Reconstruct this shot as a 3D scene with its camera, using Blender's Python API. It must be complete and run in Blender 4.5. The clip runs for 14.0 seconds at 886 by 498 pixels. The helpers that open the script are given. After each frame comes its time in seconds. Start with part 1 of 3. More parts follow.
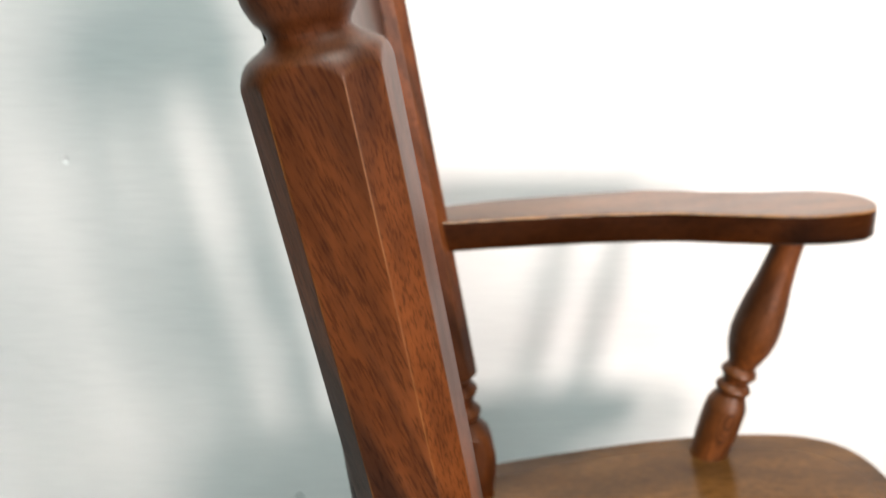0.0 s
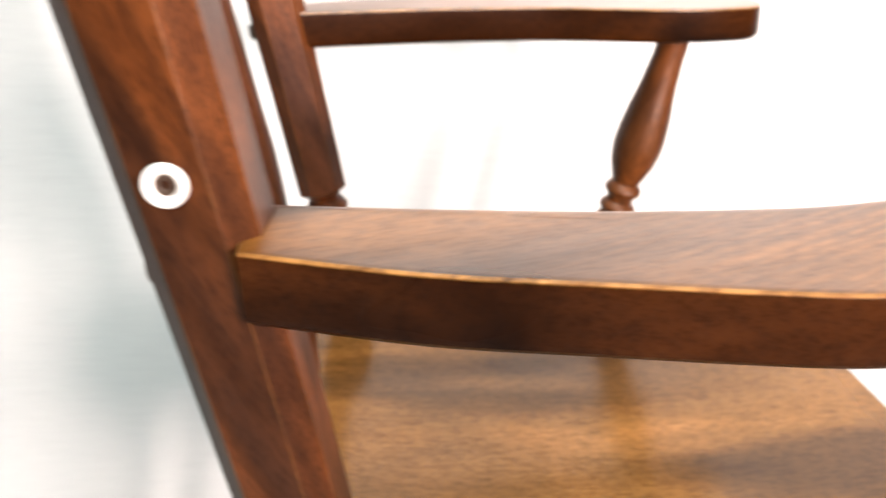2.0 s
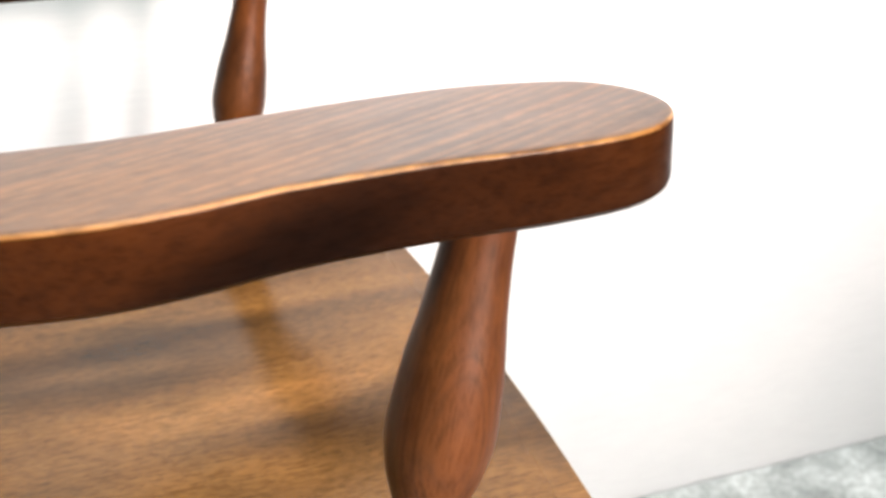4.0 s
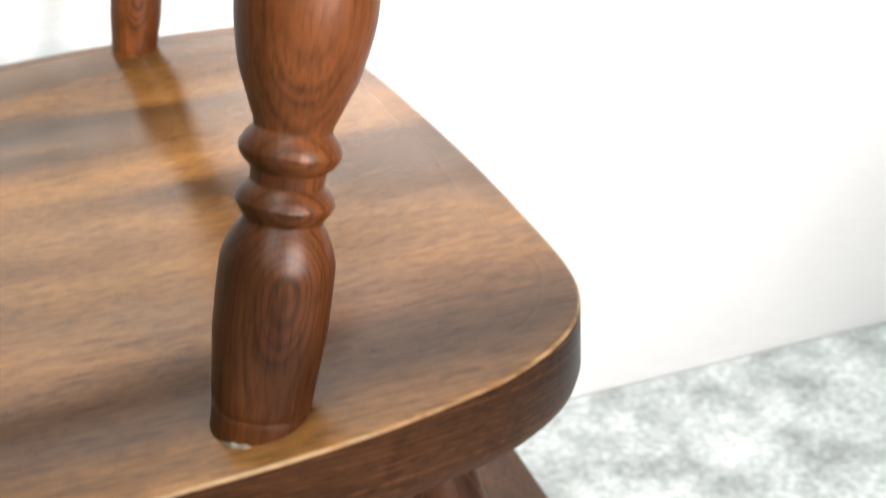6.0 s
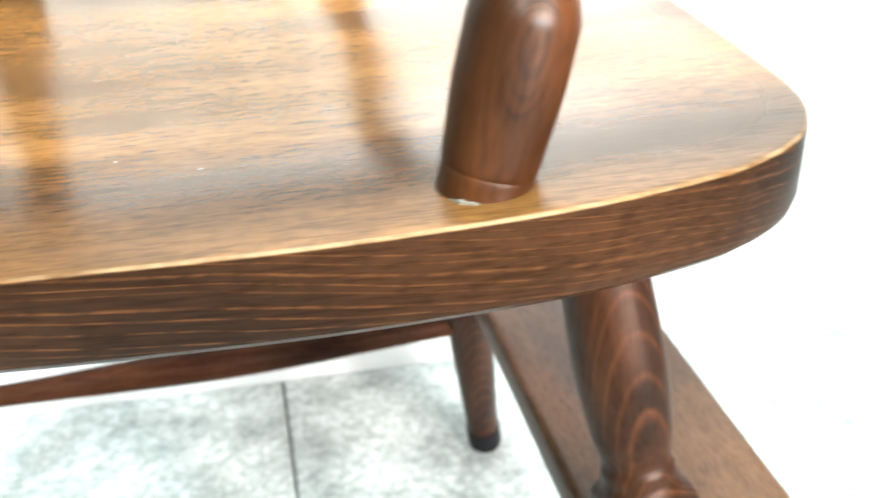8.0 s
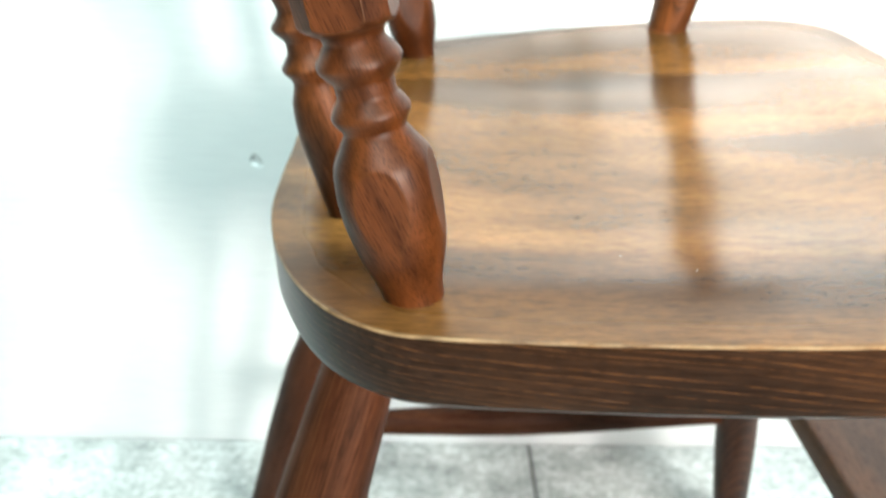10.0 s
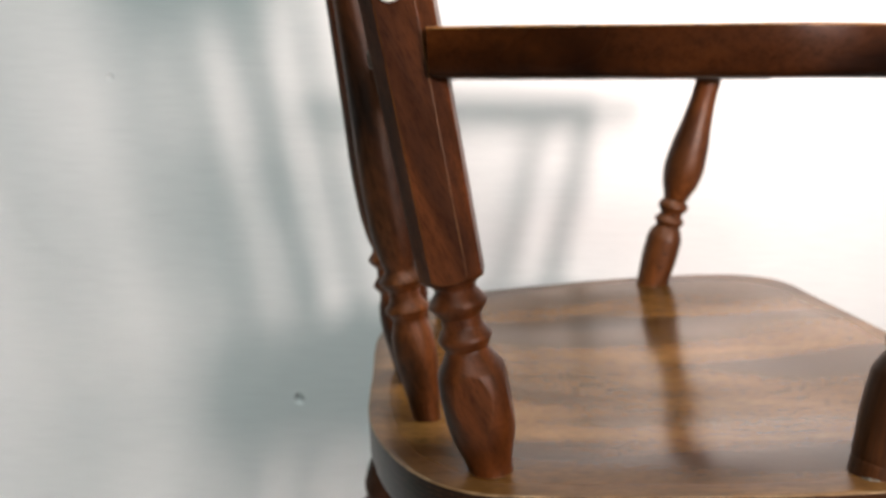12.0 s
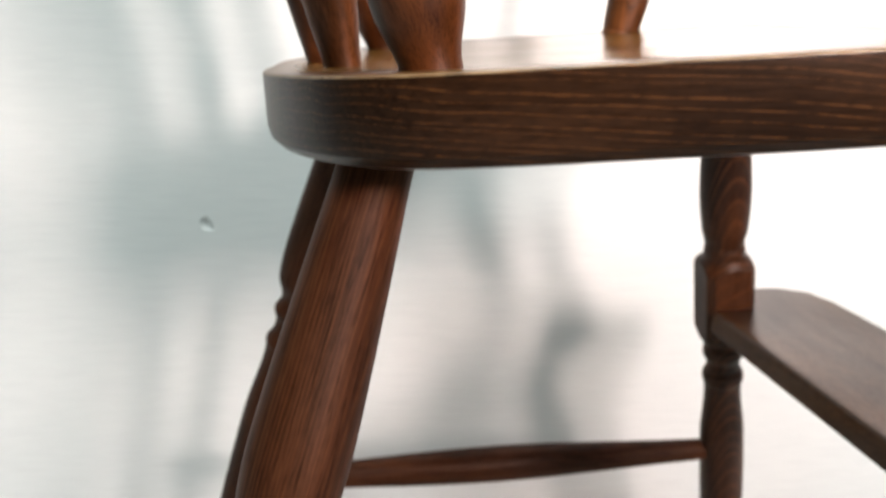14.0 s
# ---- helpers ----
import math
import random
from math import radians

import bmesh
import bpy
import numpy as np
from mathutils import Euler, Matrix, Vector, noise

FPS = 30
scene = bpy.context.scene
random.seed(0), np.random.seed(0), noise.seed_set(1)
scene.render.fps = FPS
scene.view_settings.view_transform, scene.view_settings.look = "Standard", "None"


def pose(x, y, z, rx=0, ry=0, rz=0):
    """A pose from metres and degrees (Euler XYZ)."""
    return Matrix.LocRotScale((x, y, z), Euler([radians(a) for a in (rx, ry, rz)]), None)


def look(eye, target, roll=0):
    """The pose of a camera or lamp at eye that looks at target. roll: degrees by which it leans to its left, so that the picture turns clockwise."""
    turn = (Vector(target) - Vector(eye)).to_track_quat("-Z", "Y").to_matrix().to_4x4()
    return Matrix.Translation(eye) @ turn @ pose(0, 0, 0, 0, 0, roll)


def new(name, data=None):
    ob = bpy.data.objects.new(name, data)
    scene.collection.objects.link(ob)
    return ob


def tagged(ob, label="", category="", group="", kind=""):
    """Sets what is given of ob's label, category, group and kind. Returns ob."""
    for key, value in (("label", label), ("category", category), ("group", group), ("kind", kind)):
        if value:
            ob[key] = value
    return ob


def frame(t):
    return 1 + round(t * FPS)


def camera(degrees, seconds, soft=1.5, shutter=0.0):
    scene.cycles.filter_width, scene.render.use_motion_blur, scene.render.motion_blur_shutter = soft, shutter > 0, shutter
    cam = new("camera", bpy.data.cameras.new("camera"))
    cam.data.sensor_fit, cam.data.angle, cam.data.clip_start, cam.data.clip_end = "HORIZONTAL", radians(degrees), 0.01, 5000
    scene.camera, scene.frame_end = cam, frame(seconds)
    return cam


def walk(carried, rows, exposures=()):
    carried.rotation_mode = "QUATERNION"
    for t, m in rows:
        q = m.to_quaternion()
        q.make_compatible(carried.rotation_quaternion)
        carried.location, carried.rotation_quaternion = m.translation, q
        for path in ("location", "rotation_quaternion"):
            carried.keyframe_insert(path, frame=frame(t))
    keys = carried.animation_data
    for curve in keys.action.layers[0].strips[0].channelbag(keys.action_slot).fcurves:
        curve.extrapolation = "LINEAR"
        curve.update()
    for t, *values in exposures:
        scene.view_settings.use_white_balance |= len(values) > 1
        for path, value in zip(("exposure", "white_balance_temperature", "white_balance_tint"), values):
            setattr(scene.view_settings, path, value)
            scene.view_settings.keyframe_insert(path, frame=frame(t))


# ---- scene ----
cam = camera(51.50, 14.0, 1.7, 0.5)
# a phone lens close to its subject: the wall behind goes soft
cam.data.dof.use_dof, cam.data.dof.focus_distance, cam.data.dof.aperture_fstop = True, 0.24, 20.0
PATH = [
    (0.0, -0.1593, -0.3976, 0.8952, 70.59, -1.40, -2.09),
    (0.5, -0.1568, -0.3951, 0.8743, 68.91, -1.52, -2.56),
    (1.0, -0.1532, -0.3974, 0.8525, 67.65, -2.19, -2.96),
    (1.5, -0.1430, -0.3980, 0.8250, 66.66, -2.53, -3.92),
    (2.0, -0.1154, -0.3952, 0.8116, 66.19, -2.23, -6.26),
    (2.3, -0.0872, -0.3956, 0.8102, 65.96, -2.05, -8.16),
    (2.5, -0.0694, -0.3904, 0.8088, 65.64, -1.90, -9.83),
    (3.0, -0.0341, -0.3887, 0.8060, 65.38, -1.35, -13.70),
    (3.5, -0.0080, -0.3952, 0.8072, 65.15, -1.38, -16.95),
    (3.7, 0.0063, -0.3969, 0.8041, 65.09, -1.04, -18.31),
    (5.8, 0.0481, -0.4000, 0.6881, 63.54, 0.49, -21.39),
    (6.0, 0.0499, -0.3980, 0.6760, 62.85, 0.24, -20.88),
    (6.5, 0.0532, -0.3974, 0.6540, 61.64, 0.25, -19.25),
    (7.0, 0.0546, -0.3968, 0.6358, 60.61, 0.06, -18.06),
    (7.5, 0.0386, -0.3994, 0.6315, 59.89, -0.45, -16.32),
    (8.0, 0.0113, -0.4066, 0.6318, 59.75, -1.04, -13.13),
    (8.5, -0.0257, -0.4122, 0.6338, 60.05, -1.08, -8.52),
    (9.0, -0.0622, -0.4201, 0.6351, 60.41, -0.96, -4.26),
    (9.2, -0.0734, -0.4169, 0.6346, 60.36, -1.22, -2.37),
    (11.3, -0.1264, -0.5785, 0.7372, 73.99, -1.89, -0.78),
    (11.6, -0.1344, -0.5971, 0.7350, 75.49, -2.03, -1.03),
    (12.0, -0.1471, -0.5869, 0.6953, 79.73, -1.52, -2.17),
    (12.5, -0.1449, -0.5363, 0.6194, 84.84, -1.19, -4.19),
    (13.0, -0.1368, -0.5022, 0.5671, 83.35, -1.50, -5.49),
    (13.5, -0.1313, -0.4862, 0.5397, 79.89, -1.29, -6.24),
    (14.0, -0.1332, -0.4796, 0.5208, 76.98, -1.14, -6.21),
]
# seconds, stops, kelvin, tint: the camera brightens on dark wood and dims on the bare wall
EXPOSURES = [(0.0, 0.0, 7050, 18), (1.5, 0.08, 7150, 21), (2.0, 0.54, 7300, 25), (2.4, 0.52, 7300, 26), (3.0, 0.37, 7250, 25), (3.7, 0.33, 7050, 21), (5.8, 0.4, 6900, 19), (6.2, 0.62, 6850, 18), (6.6, 0.88, 6750, 16), (7.0, 1.13, 6600, 13), (8.0, 1.46, 6350, 6), (8.5, 1.22, 6250, 3),
             (9.2, 1.24, 6300, 3), (11.3, -0.05, 6900, 17), (12.0, -0.35, 7050, 21), (12.5, -0.42, 7050, 21), (13.0, -0.25, 7000, 20), (13.5, 0.12, 7050, 20), (14.0, 0.28, 7050, 20)]
walk(cam, [(t, pose(x, y, z, rx, ry, rz)) for t, x, y, z, rx, ry, rz in PATH], EXPOSURES)

# ---- light ----
world = bpy.data.worlds.new("world")
scene.world = world
world.use_nodes = True
sky_nodes = world.node_tree.nodes
sky = sky_nodes.new("ShaderNodeTexSky")
sky.sky_type, sky.sun_disc = "NISHITA", False
sky.sun_elevation, sky.sun_rotation = radians(35), radians(150)
world.node_tree.links.new(sky.outputs[0], sky_nodes["Background"].inputs["Color"])
sky_nodes["Background"].inputs["Strength"].default_value = 0.1

# room: x from RX0 to RX1, y from RY0 to WALL_Y, height RZ
WALL_Y, RX0, RX1, RY0, RZ = 0.4045, -2.6, 3.0, -2.2, 2.5
WINDOWS = ((0.60, 0.89, 1.03, 1.55), (1.18, 1.47, 1.03, 1.55))      # openings in the wall behind: x0, x1, z0, z1


def area_lamp(name, place, target, sx, sy, watts, colour, spread=180.0):
    data = bpy.data.lights.new(name, "AREA")
    data.shape, data.size, data.size_y, data.energy, data.color = "RECTANGLE", sx, sy, watts, colour
    data.spread = radians(spread)
    ob = new(name, data)
    ob.matrix_world = look(place, target)
    return ob


for x0, x1, z0, z1 in WINDOWS:
    area_lamp("window_light", ((x0 + x1) / 2, RY0 + 0.02, (z0 + z1) / 2), (0.25, 0.4, 1.2), x1 - x0 - 0.02, z1 - z0 - 0.02, 12.5, (1.0, 0.905, 0.855), 68.0)
area_lamp("ceiling_light", (0.0, -0.44, 2.45), (0.0, -0.44, 0.0), 0.46, 0.46, 38.0, (0.78, 1.0, 0.985))
area_lamp("ceiling_light", (-0.65, -1.95, 2.45), (-0.65, -1.95, 0.0), 0.46, 0.46, 34.0, (0.78, 1.0, 0.985))


# ---- materials ----
def shader(name):
    m = bpy.data.materials.new(name)
    m.use_nodes = True
    nt = m.node_tree
    return m, nt, nt.nodes["Principled BSDF"]


def add(nt, kind, **values):
    n = nt.nodes.new(kind)
    for key, value in values.items():
        n.inputs[key].default_value = value
    return n


def ramp(nt, source, stops):
    n = nt.nodes.new("ShaderNodeValToRGB")
    while len(n.color_ramp.elements) < len(stops):
        n.color_ramp.elements.new(0.5)
    for e, (p, c) in zip(n.color_ramp.elements, stops):
        e.position, e.color = p, (*c, 1.0)
    nt.links.new(source, n.inputs["Fac"])
    return n


def maths(nt, op, a, b=None):
    n = nt.nodes.new("ShaderNodeMath")
    n.operation = op
    for i, v in enumerate((a, b)):
        if v is None:
            continue
        if isinstance(v, (int, float)):
            n.inputs[i].default_value = v
        else:
            nt.links.new(v, n.inputs[i])
    return n.outputs[0]


def mixed(nt, fac, a, b, mode="MIX"):
    n = nt.nodes.new("ShaderNodeMix")
    n.data_type, n.blend_type = "RGBA", mode
    if isinstance(fac, (int, float)):
        n.inputs[0].default_value = fac
    else:
        nt.links.new(fac, n.inputs[0])
    for i, v in ((6, a), (7, b)):
        if isinstance(v, tuple):
            n.inputs[i].default_value = (*v, 1.0)
        else:
            nt.links.new(v, n.inputs[i])
    return n.outputs[2]


def wood(name, grain, dark, light, gloss, spec, figure=(12.0, 0.3, 0.8), streaks=(60.0, 0.1, 0.5), pores=(900.0, 0.12, 0.4), mottle=(240.0, 0.3), tilt=(0.0, 0.0, 0.0),
         rings=(), worn=None, knot=None, uneven=0.06, dust=False, lit_top=None, relief=0.12, scuff=0.0):
    """Stained, lacquered timber. grain: axis along which the fibres run, turned by tilt. figure: (per metre, stretch
    along the grain, bend) of the cloudy stain; streaks and pores: (per metre, stretch, depth) of the darker fibres and
    of the short open pores; mottle: (per metre, depth).
    rings: growth lines, each (direction across them, per metre, warp in metres, depth, tone, where, fade): tone below 1
    for dark lines, above 1 for pale ones; where 0 all over, 1 on the polished top, -1 off it; fade None or (x where
    they begin, x where they are full).
    lit_top: colour gain on the top face, which paints in the stronger light from above."""
    m, nt, bsdf = shader(name)
    link = nt.links.new
    co = nt.nodes.new("ShaderNodeTexCoord").outputs["Object"]
    # each piece is cut from another place in the log
    roll = nt.nodes.new("ShaderNodeVectorMath")
    roll.operation = "MULTIPLY_ADD"
    link(nt.nodes.new("ShaderNodeObjectInfo").outputs["Random"], roll.inputs[0])
    roll.inputs[1].default_value = (1.7, 2.3, 3.1)
    link(co, roll.inputs[2])
    turn = nt.nodes.new("ShaderNodeMapping")
    turn.inputs["Rotation"].default_value = tilt
    link(roll.outputs[0], turn.inputs["Vector"])

    def stretched(k):
        n = nt.nodes.new("ShaderNodeMapping")
        n.inputs["Scale"].default_value = [k if i == grain else 1.0 for i in range(3)]
        link(turn.outputs[0], n.inputs["Vector"])
        return n.outputs[0]

    def noise_of(vector, scale, detail, rough=0.5, bend=0.0):
        n = add(nt, "ShaderNodeTexNoise", Scale=scale, Detail=detail, Roughness=rough, Distortion=bend)
        link(vector, n.inputs["Vector"])
        return n.outputs["Fac"]

    def level(source, lo, hi, low=0.0, high=1.0):
        return ramp(nt, source, [(lo, (low,) * 3), (hi, (high,) * 3)]).outputs[0]

    half = tuple(0.5 * l + 0.5 * d for l, d in zip(light, dark))
    topside = nt.nodes.new("ShaderNodeAttribute")      # 1 on a board's top: overhead light painted into its colour, and more gloss
    topside.attribute_name = "topside"
    dull = nt.nodes.new("ShaderNodeAttribute")     # 1 along the rims, where the polish is scuffed away
    dull.attribute_name = "matt"
    cloud = noise_of(stretched(figure[1]), figure[0], 2.2, 0.5, figure[2])
    fibre = noise_of(stretched(streaks[1]), streaks[0], 2.5, 0.5, 0.3)
    pore = noise_of(stretched(pores[1]), pores[0], 2.0, 0.6)
    speckle = noise_of(stretched(0.45), mottle[0], 3.0, 0.65)
    base = ramp(nt, cloud, [(0.31, dark), (0.48, half), (0.67, tuple(1.25 * v for v in light))]).outputs[0]
    base = mixed(nt, streaks[2], base, ramp(nt, fibre, [(0.32, (0.38, 0.34, 0.30)), (0.50, (0.95, 0.95, 0.95)), (0.68, (1.35, 1.35, 1.35))]).outputs[0], "MULTIPLY")
    for direction, freq, warp, depth, tone, where, fade in rings:
        dot = nt.nodes.new("ShaderNodeVectorMath")
        dot.operation = "DOT_PRODUCT"
        dot.inputs[1].default_value = direction
        link(co, dot.inputs[0])
        across = dot.outputs["Value"]
        if knot:
            # growth rings swollen round a branch root
            near = nt.nodes.new("ShaderNodeMapping")
            near.vector_type = "TEXTURE"
            near.inputs["Location"].default_value = knot
            near.inputs["Scale"].default_value = (1.0, 1000.0, 1.7)
            link(co, near.inputs["Vector"])
            length = nt.nodes.new("ShaderNodeVectorMath")
            length.operation = "LENGTH"
            link(near.outputs[0], length.inputs[0])
            d = maths(nt, "MULTIPLY", length.outputs["Value"], 1 / 0.0075)
            across = maths(nt, "ADD", across, maths(nt, "MULTIPLY", maths(nt, "POWER", 0.3679, maths(nt, "MULTIPLY", d, d)), -0.006))
        bend = maths(nt, "SUBTRACT", noise_of(stretched(0.25), 22.0, 3.0), 0.5)
        count = maths(nt, "MULTIPLY", maths(nt, "ADD", across, maths(nt, "MULTIPLY", bend, warp * 6)), freq)
        # good and lean years: the spacing and the strength of the rings wander
        year = nt.nodes.new("ShaderNodeCombineXYZ")
        link(maths(nt, "MULTIPLY", count, 0.45), year.inputs[0])
        years = noise_of(year.outputs[0], 1.0, 2.0)
        phase = maths(nt, "FRACT", maths(nt, "ADD", count, maths(nt, "MULTIPLY", years, 2.2)))
        wide = 0.4 if tone > 3 else 0.65 if tone > 2 else 1.0
        line = ramp(nt, phase, [(0.0, (1.0,) * 3), (0.14 * wide, (0.6,) * 3), (0.36 * wide, (0.0,) * 3), (1 - 0.26 * wide, (0.0,) * 3), (1.0, (1.0,) * 3)]).outputs[0]
        here = maths(nt, "MULTIPLY", maths(nt, "MULTIPLY", line, depth), level(years, 0.32, 0.6, 0.35, 1.0))
        if knot:
            here = maths(nt, "MULTIPLY", here, level(maths(nt, "MULTIPLY", d, 0.1), 0.16, 0.5, 1.0, 0.3))
        else:
            here = maths(nt, "MULTIPLY", here, level(speckle, *((0.36, 0.58, 0.25) if where < 0 else (0.3, 0.6, 0.7)), 1.0))
        if where > 0:
            here = maths(nt, "MULTIPLY", here, topside.outputs["Fac"])
        elif where < 0:
            here = maths(nt, "MULTIPLY", here, maths(nt, "SUBTRACT", 1.0, topside.outputs["Fac"]))
        if fade:
            apart = nt.nodes.new("ShaderNodeSeparateXYZ")
            link(co, apart.inputs[0])
            here = maths(nt, "MULTIPLY", here, level(maths(nt, "ADD", apart.outputs[0], 0.5), fade[0] + 0.5, fade[1] + 0.5))
        base = mixed(nt, here, base, tuple(tone * v for v in light) if tone > 1 else tuple(0.13 * v for v in light))
    base = mixed(nt, pores[2], base, ramp(nt, pore, [(0.36, (0.22, 0.18, 0.16)), (0.50, (1.0, 1.0, 1.0))]).outputs[0], "MULTIPLY")
    base = mixed(nt, mottle[1], base, ramp(nt, speckle, [(0.34, (0.45, 0.42, 0.38)), (0.52, (1.0, 1.0, 1.0)), (0.68, (1.3, 1.3, 1.3))]).outputs[0], "MULTIPLY")
    # light from above painted in: the tops of boards coloured several times paler
    if lit_top:
        # along the rims this lightening is cut back in blotches
        rim_cut = maths(nt, "MULTIPLY", dull.outputs["Fac"], level(noise_of(stretched(0.5), 90.0, 4.0, 0.7), 0.35, 0.62, 0.0, 0.45))
        base = mixed(nt, maths(nt, "MULTIPLY", topside.outputs["Fac"], maths(nt, "SUBTRACT", 1.0, rim_cut)), base, lit_top, "MULTIPLY")
    if worn:
        # lacquer rubbed off the arrises; the seat's paler tint also paints their glint
        rub = nt.nodes.new("ShaderNodeAttribute")
        rub.attribute_name = "rub"
        edge = maths(nt, "MULTIPLY", rub.outputs["Fac"], level(noise_of(stretched(0.3), 160.0, 4.0, 0.7), 0.38, 0.62, 0.12, 1.0))
        base = mixed(nt, edge, base, worn)
    if dust:
        grit = add(nt, "ShaderNodeTexVoronoi", Scale=42.0)
        link(co, grit.inputs["Vector"])
        pick = nt.nodes.new("ShaderNodeSeparateXYZ")
        link(grit.outputs["Color"], pick.inputs[0])
        speck = maths(nt, "MULTIPLY", maths(nt, "LESS_THAN", grit.outputs["Distance"], 0.017), maths(nt, "GREATER_THAN", pick.outputs[0], 0.88))
        base = mixed(nt, maths(nt, "MULTIPLY", speck, 0.8), base, (0.55, 0.53, 0.48))
    link(base, bsdf.inputs["Base Color"])
    shine = level(noise_of(stretched(0.5), 14.0, 2.0), 0.2, 0.8, gloss - uneven, gloss + uneven)
    link(maths(nt, "ADD", shine, maths(nt, "MULTIPLY", dull.outputs["Fac"], scuff)), bsdf.inputs["Roughness"])
    polish = nt.nodes.new("ShaderNodeMapRange")
    polish.inputs["To Min"].default_value, polish.inputs["To Max"].default_value = spec
    link(topside.outputs["Fac"], polish.inputs["Value"])
    # the open pores and dry fibres break the gloss
    link(maths(nt, "MULTIPLY", polish.outputs[0], maths(nt, "MULTIPLY", level(pore, 0.36, 0.54, 0.80, 1.0), level(fibre, 0.34, 0.60, 0.82, 1.08))), bsdf.inputs["Specular IOR Level"])
    bump = add(nt, "ShaderNodeBump", Strength=relief, Distance=0.0004)
    link(maths(nt, "ADD", pore, maths(nt, "MULTIPLY", speckle, 0.6)), bump.inputs["Height"])
    link(bump.outputs[0], bsdf.inputs["Normal"])
    return m


RUBBED = (0.36, 0.17, 0.05)
# seat and arms: tops multiplied paler than the sides to paint overhead light
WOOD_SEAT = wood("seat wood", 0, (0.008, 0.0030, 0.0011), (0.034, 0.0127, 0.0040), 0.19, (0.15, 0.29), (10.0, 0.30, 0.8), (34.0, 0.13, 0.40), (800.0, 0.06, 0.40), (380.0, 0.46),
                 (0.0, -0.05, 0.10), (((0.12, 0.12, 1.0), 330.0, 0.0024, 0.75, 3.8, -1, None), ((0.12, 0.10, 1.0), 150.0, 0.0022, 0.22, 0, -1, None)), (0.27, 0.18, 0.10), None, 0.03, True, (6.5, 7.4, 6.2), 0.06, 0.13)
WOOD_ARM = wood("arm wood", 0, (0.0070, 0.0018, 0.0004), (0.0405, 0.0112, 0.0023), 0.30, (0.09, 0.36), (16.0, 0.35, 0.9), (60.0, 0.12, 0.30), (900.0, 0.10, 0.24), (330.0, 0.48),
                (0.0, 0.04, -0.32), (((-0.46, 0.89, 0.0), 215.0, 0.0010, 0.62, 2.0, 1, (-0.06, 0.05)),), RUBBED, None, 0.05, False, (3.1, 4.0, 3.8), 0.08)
WOOD_POST = wood("post wood", 2, (0.026, 0.0068, 0.0016), (0.110, 0.0296, 0.0059), 0.42, (0.22, 0.22), (26.0, 0.22, 1.0), (120.0, 0.12, 0.55), (1500.0, 0.07, 0.60), (330.0, 0.25),
                 (0.10, 0.22, 0.0), (((0.85, 0.45, 0.20), 95.0, 0.0020, 0.42, 0, 0, None),), (0.16, 0.062, 0.014))
WOOD_SUPPORT = wood("support wood", 2, (0.034, 0.0106, 0.0027), (0.110, 0.0335, 0.0078), 0.42, (0.26, 0.26), (20.0, 0.4, 0.6), (90.0, 0.12, 0.35), (1000.0, 0.08, 0.30), (300.0, 0.30),
                    (0.0, 0.0, 0.0), (((0.12, 1.0, 0.03), 560.0, 0.0004, 0.95, 0, 0, None),), None, (0.0, 0.0, 0.040))
WOOD_SPINDLE = wood("spindle wood", 2, (0.017, 0.0046, 0.0014), (0.104, 0.0285, 0.0066), 0.46, (0.22, 0.22), (24.0, 0.3, 0.8), (110.0, 0.10, 0.55), (900.0, 0.10, 0.50), (320.0, 0.30),
                    (0.1, 0.1, 0.0), (((0.5, 0.8, 0.2), 160.0, 0.0020, 0.45, 0, 0, None),))
WOOD_FRONT_LEG = wood("front leg wood", 2, (0.010, 0.0034, 0.0013), (0.046, 0.0150, 0.0052), 0.46, (0.20, 0.20), (22.0, 0.3, 0.6), (100.0, 0.12, 0.40), (1000.0, 0.08, 0.35), (320.0, 0.25),
                      (0.06, 0.1, 0.0), (((0.1, 1.0, 0.24), 260.0, 0.0004, 0.85, 2.1, 0, None),))
WOOD_REAR_LEG = wood("rear leg wood", 2, (0.011, 0.0036, 0.0015), (0.052, 0.0162, 0.0060), 0.50, (0.11, 0.11), (20.0, 0.25, 0.6), (160.0, 0.06, 0.45), (620.0, 0.07, 0.45), (360.0, 0.30),
                     (0.02, 0.03, 0.0), (((1.0, 0.3, 0.02), 520.0, 0.0006, 0.45, 2.0, 0, None),))
WOOD_FOOT = wood("footrest wood", 1, (0.026, 0.0095, 0.0034), (0.088, 0.0350, 0.0120), 0.32, (0.08, 0.3), (14.0, 0.35, 0.8), (60.0, 0.12, 0.35), (900.0, 0.10, 0.35), (320.0, 0.30), (0.1, 0.0, 0.0))


def plastic(name, colour, rough):
    m, nt, bsdf = shader(name)
    n = add(nt, "ShaderNodeTexNoise", Scale=260.0, Detail=2.0)
    c = ramp(nt, n.outputs["Fac"], [(0.3, tuple(0.85 * v for v in colour)), (0.7, colour)])
    nt.links.new(c.outputs[0], bsdf.inputs["Base Color"])
    bsdf.inputs["Roughness"].default_value = rough
    return m


WHITE_PLASTIC = plastic("white plastic", (0.82, 0.81, 0.78), 0.3)
BLACK_RUBBER = plastic("black rubber", (0.008, 0.008, 0.010), 0.6)
BLACK_RUBBER.node_tree.nodes["Principled BSDF"].inputs["Specular IOR Level"].default_value = 0.2
OLD_GLUE = plastic("dried glue", (0.11, 0.092, 0.07), 0.6)
CAP_HOLE_DARK = plastic("dark bolt cap and bush hole", (0.050, 0.026, 0.014), 0.5)


